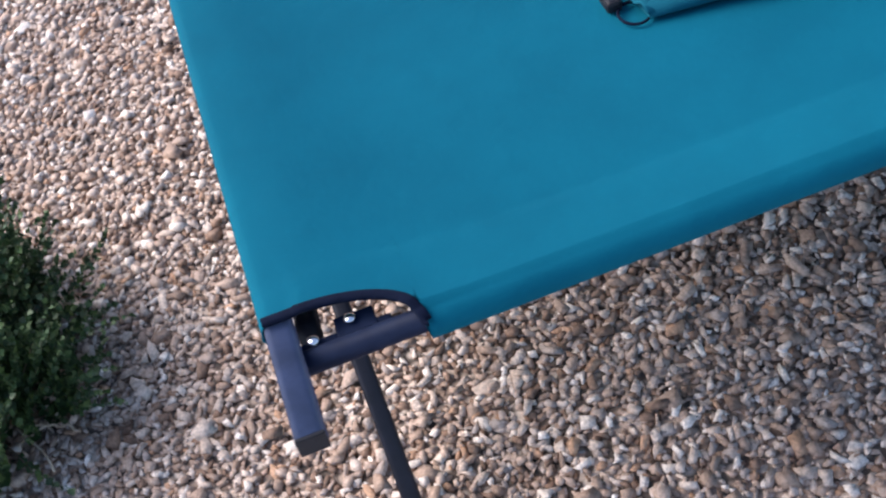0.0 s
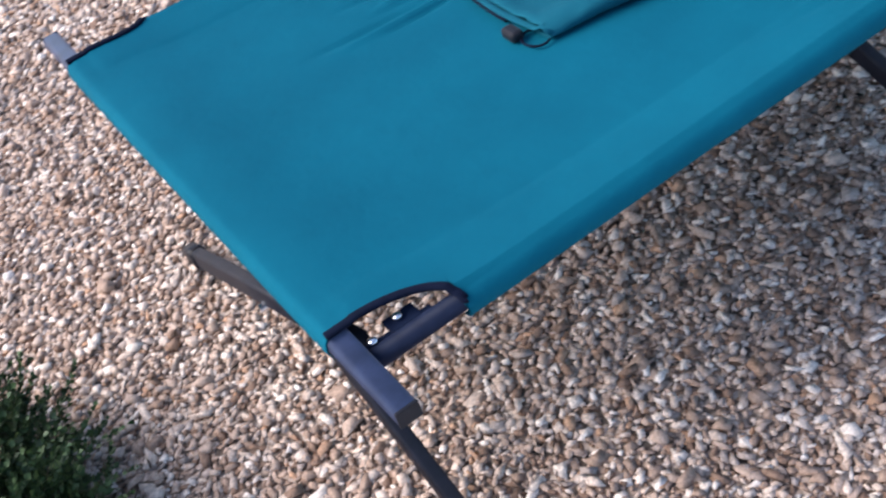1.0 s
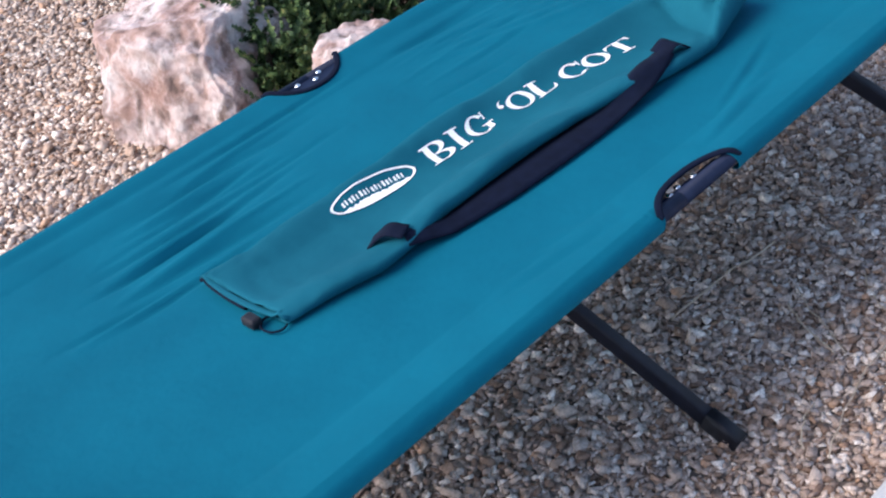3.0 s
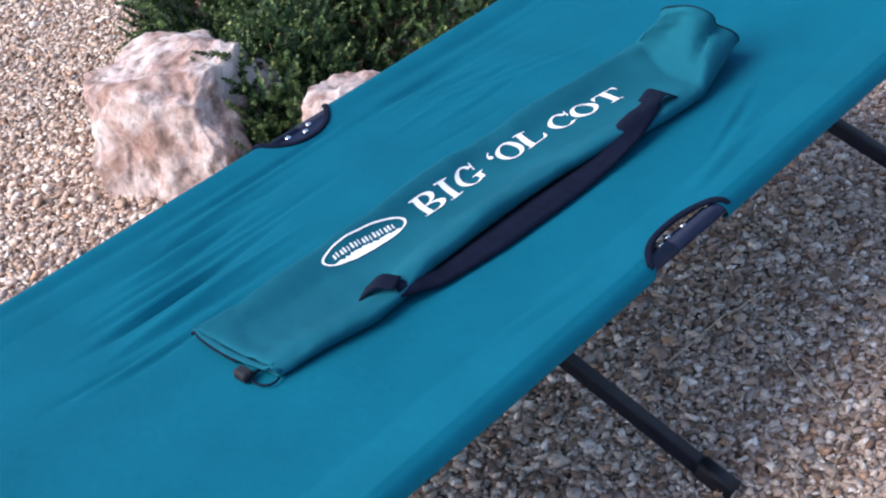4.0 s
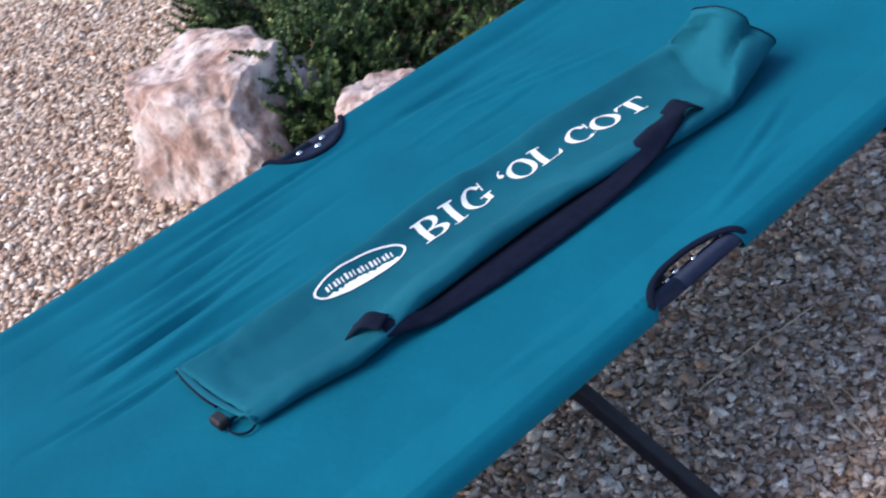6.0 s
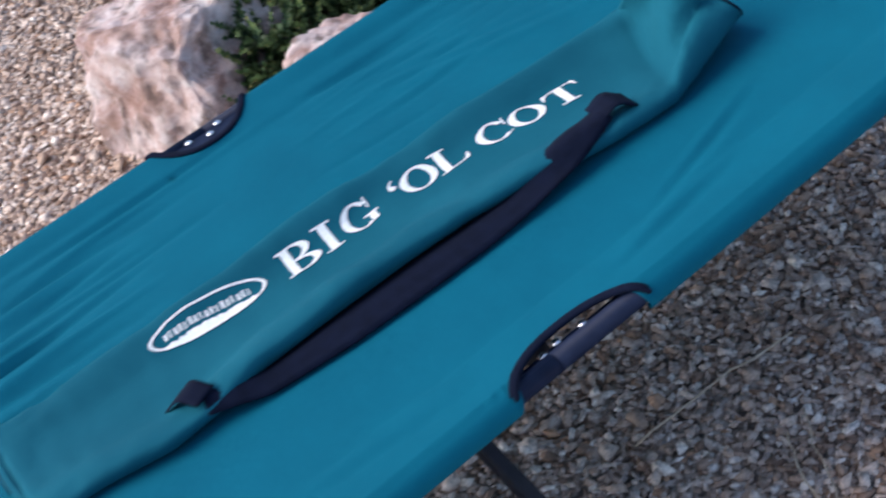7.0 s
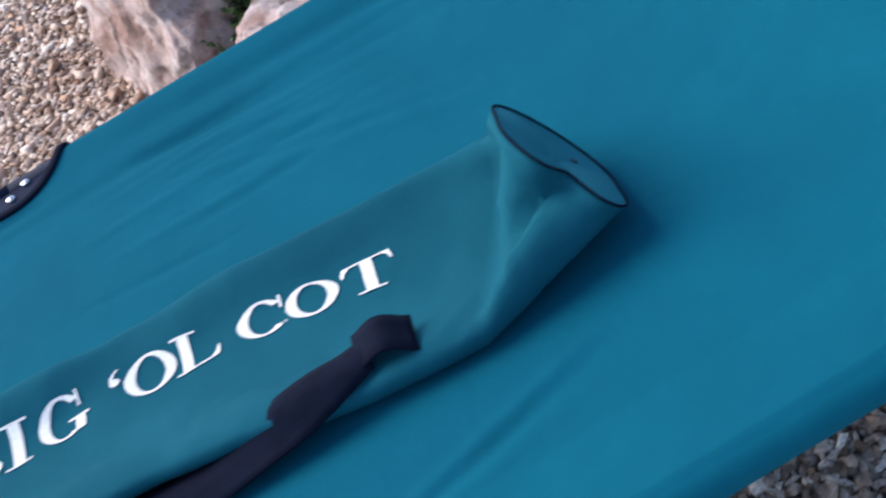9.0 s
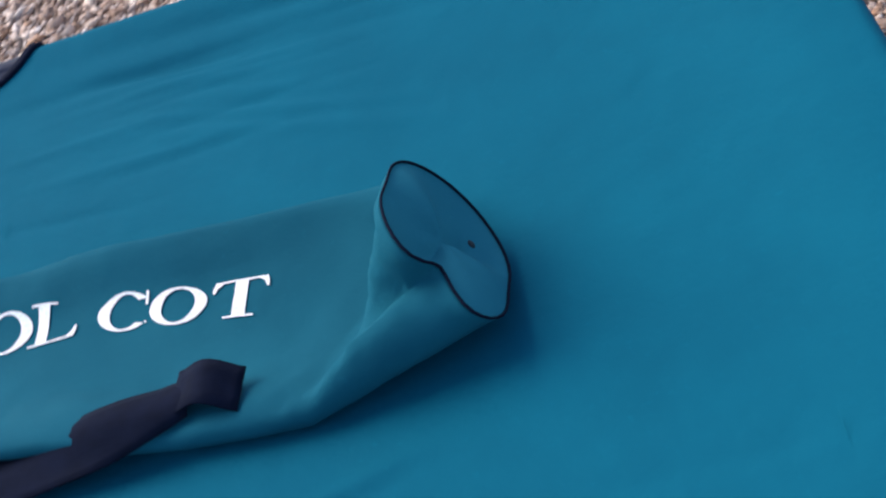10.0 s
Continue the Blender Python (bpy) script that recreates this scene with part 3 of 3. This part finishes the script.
def bag_mesh():
    table = [(0.502, 0.322, 0.536, 0.013, 0.003), (0.516, 0.318, 0.532, 0.011, 0.006), (0.58, 0.308, 0.518, 0.006, 0.012), (0.66, 0.285, 0.512, 0.005, 0.016), (0.72, 0.288, 0.509, 0.005, 0.019),
             (0.80, 0.303, 0.507, 0.005, 0.023), (0.91, 0.304, 0.504, 0.005, 0.025), (1.02, 0.302, 0.501, 0.005, 0.026), (1.11, 0.295, 0.498, 0.005, 0.026), (1.19, 0.277, 0.493, 0.005, 0.024),
             (1.25, 0.259, 0.488, 0.005, 0.020), (1.31, 0.247, 0.482, 0.005, 0.016), (1.37, 0.240, 0.472, 0.006, 0.013), (1.416, 0.237, 0.462, 0.008, 0.010)]
    table = np.array(table)
    loops = []
    for x in np.linspace(table[0, 0], table[-1, 0], 96):
        lp = bag_loop(x, *[float(np.interp(x, table[:, 0], table[:, c])) for c in range(1, 5)])
        # the fold at the end runs slantwise across the bag
        skew = 0.105 * min(max((x - 1.25) / 0.166, 0.0), 1.0) ** 1.5
        for p in lp:
            p.x += skew * min(max((p.y - 0.237) / 0.19, 0.0), 1.0)
        loops.append(lp)
    # the end stands up from the fold, with slack folds in its wall
    last, ring = loops[-1], disc_loop(-0.010, 0.97)
    for k in range(1, 22):
        t = k / 22
        row = []
        for j, (p, q) in enumerate(zip(last, ring)):
            a = 2 * math.pi * j / 48
            s = t ** (0.80 if a < math.pi else 1.0)
            w = p.lerp(q, s)
            mid = math.sin(math.pi * t)
            fold = 0.0150 * math.exp(-((a - 0.62) / 0.22) ** 2) - 0.0130 * math.exp(-((a - 1.12) / 0.17) ** 2) + 0.0095 * math.exp(-((a - 1.58) / 0.18) ** 2) - 0.0085 * math.exp(-((a - 2.0) / 0.14) ** 2) + 0.0035 * math.exp(-((a - 2.6) / 0.3) ** 2)
            fold += 0.0045 * noise.noise((4 * a, 6 * t, 3.1)) + 0.0020 * noise.noise((11 * a, 9 * t, 5.1))
            w += Vector((-0.80, -0.25, 0.54)) * (fold * mid ** 0.8)
            w.z = max(w.z, sheet_z(w.x, w.y) + 0.003)
            row.append(w)
        loops.append(row)
    loops += [ring, disc_loop(-0.004, 0.995), disc_loop(-0.001, 1.0)]
    verts = [v for lp in loops for v in lp]
    return mesh_np("shell", verts, grid_faces(len(loops), 48, True), BAG, True)


shell_mesh = bag_mesh()
from mathutils.bvhtree import BVHTree
tree = BVHTree.FromPolygons([v.co.copy() for v in shell_mesh.vertices], [tuple(p.vertices) for p in shell_mesh.polygons])
shell = bag_part("shell", shell_mesh, BAG, None, "crumpled dark green canvas tube")
th = shell.modifiers.new("thickness", "SOLIDIFY")
th.thickness, th.offset = 0.0012, -1


def on_bag(x, y, lift=0.0008):
    hit = tree.ray_cast(Vector((x, y, 0.7)), Vector((0, 0, -1)))
    z = hit[0].z if hit[0] else sheet_z(x, y) + 0.012
    return Vector((x, y, z + lift))


# round end panel, sagging inwards a little
verts = [DISC_C - DISC_N * 0.006]
for r in range(1, 9):
    for k in range(48):
        a = 2 * math.pi * k / 48
        g, m = r / 8, slump(a)
        dent = -0.005 * (1 - g * g) + 0.036 * math.sin(2 * a + 2.2) * g * (1 - g) + 0.008 * math.sin(5 * a) * g * (1 - g)
        p = DISC_C + DISC_N * dent - DISC_A * math.cos(a) * g * m + DISC_B * math.sin(a) * g * m
        p.z = max(p.z, sheet_z(p.x, p.y) + 0.003)
        verts.append(p)
quads = []
for r in range(7):
    for k in range(48):
        a0, b0 = 1 + 48 * r + k, 1 + 48 * r + (k + 1) % 48
        quads.append((a0, a0 + 48, b0 + 48, b0))
me = bpy.data.meshes.new("end_panel")
me.from_pydata(verts, [], quads + [(0, 1 + k, 1 + (k + 1) % 48) for k in range(48)])
for p in me.polygons:
    p.use_smooth = True
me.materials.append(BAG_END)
bag_part("end_panel", me, BAG_END, None, "paler round end panel")
ring = disc_loop(0.001, 1.0)
bag_part("piping", sweep(ring + ring[:2], circle(0.0012, 6), DISC_N, False), WEB, None, "dark piping", True)
eye = DISC_C - DISC_B * 0.50 + DISC_A * 0.02 - DISC_N * 0.003
bm = bmesh.new()
bmesh.ops.create_uvsphere(bm, u_segments=10, v_segments=6, radius=0.004, matrix=Matrix.Translation(eye) @ DISC_N.to_track_quat("Z", "Y").to_matrix().to_4x4() @ Matrix.Diagonal((1, 1, 0.3, 1)))
bag_part("eyelet", bm, PLASTIC, None, "small dark eyelet", True)

# open mouth: hem, cord that also darkens the opening, and cord lock
mouth = [on_bag(0.505 - 0.010 * math.sin(math.pi * t), 0.322 + 0.212 * t, 0.0005) for t in np.linspace(0, 1, 16)]
bag_part("mouth_hem", sweep(mouth, oblong(0.010, 0.0045, 0.002, 2)), BAG, None, "rolled canvas hem", True)
# thick cord set forward along the far half, for the shade inside the mouth
inside = [p + Vector((-0.004, 0, -0.004)) for p in mouth[6:]]
bag_part("mouth_shade_cord", sweep(inside, circle(0.0034, 6)), WEB, None, "black cord filling in for mouth shade", True)
loop = [Vector((0.492 - 0.018 * math.sin(a), 0.342 - 0.022 * math.cos(a), sheet_z(0.49, 0.34) + 0.006)) for a in np.linspace(-0.6, 3.9, 18)]
bag_part("cord_loop", sweep(loop, circle(0.0018, 6)), WEB, None, "thin black cord", True)
bag_part("cord_lock", rounded_box(0.020, 0.030, 0.016, 0.005, (0.476, 0.372, sheet_z(0.476, 0.372) + 0.010)), PLASTIC, None, "small black cord lock")


# webbing strap, folded at both sewn ends
def ribbon(rows, material, name, label, parent=None):
    """A strap from rows of points across it, all of one count."""
    verts, n = [Vector(p) for row in rows for p in row], len(rows[0])
    ob = bag_part(name, mesh_np(name, verts, grid_faces(len(rows), n), material, True), material, parent, label)
    so = ob.modifiers.new("thickness", "SOLIDIFY")
    so.thickness, so.offset = 0.0022, 0
    return ob


def strap_rows():
    """It lies below the bag's near edge and climbs on to the bag at both ends."""
    near = np.array([(0.712, 0.283), (0.78, 0.262), (0.90, 0.244), (1.02, 0.237), (1.10, 0.236), (1.18, 0.237), (1.24, 0.240), (1.285, 0.245), (1.325, 0.256)])
    wide = np.array([(0.712, 0.032), (0.80, 0.050), (0.90, 0.068), (1.02, 0.072), (1.10, 0.064), (1.18, 0.048), (1.325, 0.043)])
    rows = []
    for t in np.linspace(0, 1, 70):
        x = 0.712 + (1.325 - 0.712) * t
        y, w = float(np.interp(x, near[:, 0], near[:, 1])), float(np.interp(x, wide[:, 0], wide[:, 1]))
        k = min(max((x - 1.11) / 0.16, 0.0), 1.0) + min(max((0.77 - x) / 0.05, 0.0), 1.0)
        k = k * k * (3 - 2 * k)
        row = []
        for f in np.linspace(0, 1, 7):
            p = Vector((x + 0.012 * f, y + w * f, 0))
            rise = 0.010 * min(f / 0.55, 1.0) - 0.012 * max(0.0, f - 0.55) / 0.45
            low = sheet_z(p.x, p.y) + 0.005 + rise
            p.z = low + (max(on_bag(p.x, p.y, 0.009).z, low) - low) * k
            row.append(p)
        rows.append(row)
    heights = np.array([[p.z for p in row] for row in rows])
    for i, row in enumerate(rows):
        for j, p in enumerate(row):
            p.z = float(heights[max(0, i - 4):i + 5, j].mean()) + 0.001
    return rows


strap = ribbon(strap_rows(), WEB, "strap", "dark navy webbing carry strap")


def tab(x0, y0, x1, y1, wide):
    rows = []
    z0, z1 = on_bag(x0, y0, 0.004).z, on_bag(x1, y1, 0.009).z
    d = Vector((x1 - x0, y1 - y0, 0)).normalized()
    s = Vector((-d.y, d.x, 0)) * wide / 2
    for t in np.linspace(0, 1, 10):
        c = Vector((x0 + (x1 - x0) * t, y0 + (y1 - y0) * t, 0))
        arch = 0.013 * math.sin(math.pi * t) ** 1.5
        c.z = (1 - t) * z0 + t * z1 + arch
        rows.append([c + s * f for f in (-1, -0.5, 0, 0.5, 1)])
    return rows


ribbon(tab(0.694, 0.350, 0.722, 0.296, 0.034), WEB, "strap_end", "sewn folded end of the strap", strap)
ribbon(tab(1.368, 0.272, 1.315, 0.280, 0.042), WEB, "strap_end", "sewn folded end of the strap", strap)

# printed lettering and emblem
BASE = np.array([(0.90, 0.425), (0.97, 0.422), (1.05, 0.422), (1.15, 0.412), (1.20, 0.409), (1.28, 0.391), (1.37, 0.371)])
TOP = np.array([(0.90, 0.469), (0.98, 0.466), (1.05, 0.463), (1.16, 0.452), (1.275, 0.430), (1.33, 0.420), (1.39, 0.409)])
LETTERS = [("B", 0.908, 0.963), ("I", 0.966, 0.995), ("G", 1.003, 1.056), ("\u2018", 1.083, 1.096), ("O", 1.098, 1.153), ("L", 1.152, 1.200), ("C", 1.219, 1.271), ("O", 1.269, 1.323), ("T", 1.327, 1.380)]


def bar(u0, w0, u1, w1, n=6):
    """An upright or level stroke of a letter."""
    return [((u0 + (u1 - u0) * k / n, w0), (u0 + (u1 - u0) * k / n, w1)) for k in range(n + 1)] if u1 - u0 > w1 - w0 else [((u0, w0 + (w1 - w0) * k / n), (u1, w0 + (w1 - w0) * k / n)) for k in range(n + 1)]


def bow(cu, cw, ru, rw, side, level, a0, a1, n=40):
    """A round stroke, thick at its sides and thin at top and bottom."""
    return [((cu + ru * math.cos(a), cw + rw * math.sin(a)), (cu + (ru - side) * math.cos(a), cw + (rw - level) * math.sin(a))) for a in np.linspace(radians(a0), radians(a1), n)]


STROKES = {
    "B": [bar(0.12, 0.02, 0.34, 0.98), bar(0.0, 0.0, 0.42, 0.05), bar(0.0, 0.95, 0.42, 1.0), bow(0.40, 0.755, 0.46, 0.245, 0.20, 0.05, -90, 90), bow(0.40, 0.265, 0.58, 0.265, 0.22, 0.055, -90, 90), bar(0.30, 0.49, 0.46, 0.53)],
    "I": [bar(0.28, 0.02, 0.72, 0.98), bar(0.0, 0.0, 1.0, 0.05), bar(0.0, 0.95, 1.0, 1.0)],
    "G": [bow(0.50, 0.50, 0.50, 0.52, 0.22, 0.06, 42, 305), bar(0.74, 0.06, 0.94, 0.42), bar(0.60, 0.40, 1.04, 0.45), bar(0.84, 0.66, 0.89, 1.0)],
    "\u2018": [bow(0.45, 0.70, 0.42, 0.095, 0.42, 0.095, 0, 360, 20), [((0.05, 0.72), (0.40, 0.76)), ((0.12, 0.84), (0.42, 0.83)), ((0.50, 0.95), (0.62, 0.92)), ((0.86, 1.01), (0.90, 0.98))]],
    "O": [bow(0.50, 0.50, 0.50, 0.52, 0.21, 0.06, 0, 360, 60)],
    "L": [bar(0.14, 0.02, 0.38, 0.98), bar(0.0, 0.95, 0.54, 1.0), bar(0.0, 0.0, 0.96, 0.05), [((0.80, 0.04), (0.99, 0.04)), ((0.91, 0.16), (1.0, 0.16)), ((0.96, 0.31), (1.0, 0.31))]],
    "C": [bow(0.51, 0.50, 0.51, 0.52, 0.22, 0.06, 40, 318), bar(0.87, 0.66, 0.92, 1.0), bar(0.90, 0.14, 0.94, 0.20)],
    "T": [bar(0.39, 0.02, 0.62, 0.98), bar(0.24, 0.0, 0.77, 0.05), bar(0.03, 0.95, 0.97, 1.0), [((0.0, 0.70), (0.04, 0.70)), ((0.0, 0.84), (0.08, 0.84)), ((0.03, 0.96), (0.20, 0.96))], [((0.96, 0.70), (1.0, 0.70)), ((0.92, 0.84), (1.0, 0.84)), ((0.80, 0.96), (0.97, 0.96))]],
}


def letter(ch, x0, x1):
    verts, faces = [], []
    for n, rows in enumerate(STROKES[ch]):
        base = len(verts)
        for p, q in rows:
            for t in (0, 0.5, 1):
                u, w = p[0] + (q[0] - p[0]) * t, p[1] + (q[1] - p[1]) * t
                x = x0 + (x1 - x0) * u
                lo, hi = float(np.interp(x, BASE[:, 0], BASE[:, 1])), float(np.interp(x, TOP[:, 0], TOP[:, 1]))
                verts.append(on_bag(x + 0.005 * (w - 0.5), lo + (hi - lo) * w, 0.0012 + 0.00012 * n))
        for i in range(len(rows) - 1):
            for k in (0, 1):
                faces.append((base + 3 * i + k, base + 3 * i + 3 + k, base + 3 * i + 4 + k, base + 3 * i + 1 + k))
    bag_part("letter", mesh_np("letter", verts, faces, INK), INK, None, "white printed letter")


for ch, x0, x1 in LETTERS:
    letter(ch, x0, x1)
EMB_C, EMB_X, EMB_Y = Vector((0.799, 0.4585, 0)), Vector((0.083, -0.009, 0)), Vector((0.003, 0.0235, 0))


def emblem():
    verts, faces = [], []

    def strip(rows):
        base = len(verts)
        for p, q in rows:
            for t in (0, 0.5, 1):
                u = (p[0] + (q[0] - p[0]) * t, p[1] + (q[1] - p[1]) * t)
                w = EMB_C + EMB_X * u[0] + EMB_Y * u[1]
                verts.append(on_bag(w.x, w.y, 0.0014))
        for i in range(len(rows) - 1):
            for k in (0, 1):
                faces.append((base + 3 * i + k, base + 3 * i + 3 + k, base + 3 * i + 4 + k, base + 3 * i + 1 + k))

    ang = np.linspace(0, 2 * math.pi, 61)
    strip([((math.cos(a), math.sin(a)), (0.94 * math.cos(a), 0.88 * math.sin(a))) for a in ang])
    rng = random.Random(3)
    strip([((u, -math.sqrt(1 - u * u) * 0.90), (u, -0.42 + 0.10 * rng.uniform(-1, 1) + 0.12 * math.cos(2.2 * u))) for u in np.linspace(-0.82, 0.86, 40)])
    # plain bars in place of the small word
    for k in range(17):
        u = -0.74 + 0.088 * k
        base = 0.10 - 0.20 * u * u + 0.03 * (k % 2)
        strip([((u, base - 0.17), (u + 0.01, base + (0.20, 0.25)[k % 2])), ((u + (0.045, 0.030, 0.055)[k % 3], base - 0.17), (u + (0.055, 0.040, 0.06)[k % 3], base + 0.22))])
    me = bpy.data.meshes.new("emblem")
    me.from_pydata(verts, [], faces)
    me.materials.append(INK)
    bag_part("emblem", me, INK, None, "white printed oval emblem")


emblem()


# ---- twigs and litter ----
def twig(pts, rad, label):
    ob = part("dry_twig", sweep([Vector(p) for p in pts], circle(rad, 6)), STRAW, None, smooth=True)
    tagged(ob, label, "twig", "dry twigs")


def wander(x0, y0, x1, y1, seed, z=0.016, bow=0.01):
    rng = random.Random(seed)
    return [(x0 + (x1 - x0) * t + rng.uniform(-1, 1) * 0.003, y0 + (y1 - y0) * t + bow * math.sin(math.pi * t) + rng.uniform(-1, 1) * 0.003, z + rng.uniform(-0.002, 0.003)) for t in np.linspace(0, 1, 9)]


for k, (x0, y0, x1, y1, rad) in enumerate(((1.31, 0.05, 1.24, -0.08, 0.0016), (1.36, 0.06, 1.25, -0.10, 0.0012), (1.17, 0.20, 1.46, 0.17, 0.0018), (1.12, -0.12, 1.02, -0.16, 0.0015),
                                            (1.30, -0.14, 1.02, -0.20, 0.0014), (1.45, -0.02, 1.38, -0.10, 0.0012))):
    twig(wander(x0, y0, x1, y1, k), rad, "thin dry straw twig on gravel")
for k, (x0, y0, x1, y1) in enumerate(((-0.44, 0.50, -0.37, 0.36), (-0.40, 0.45, -0.33, 0.41), (-0.40, 0.62, -0.34, 0.52), (-0.42, 0.42, -0.30, 0.47))):
    twig(wander(x0, y0, x1, y1, 20 + k, 0.03), 0.0018, "thin bare twig under the dark shrub")
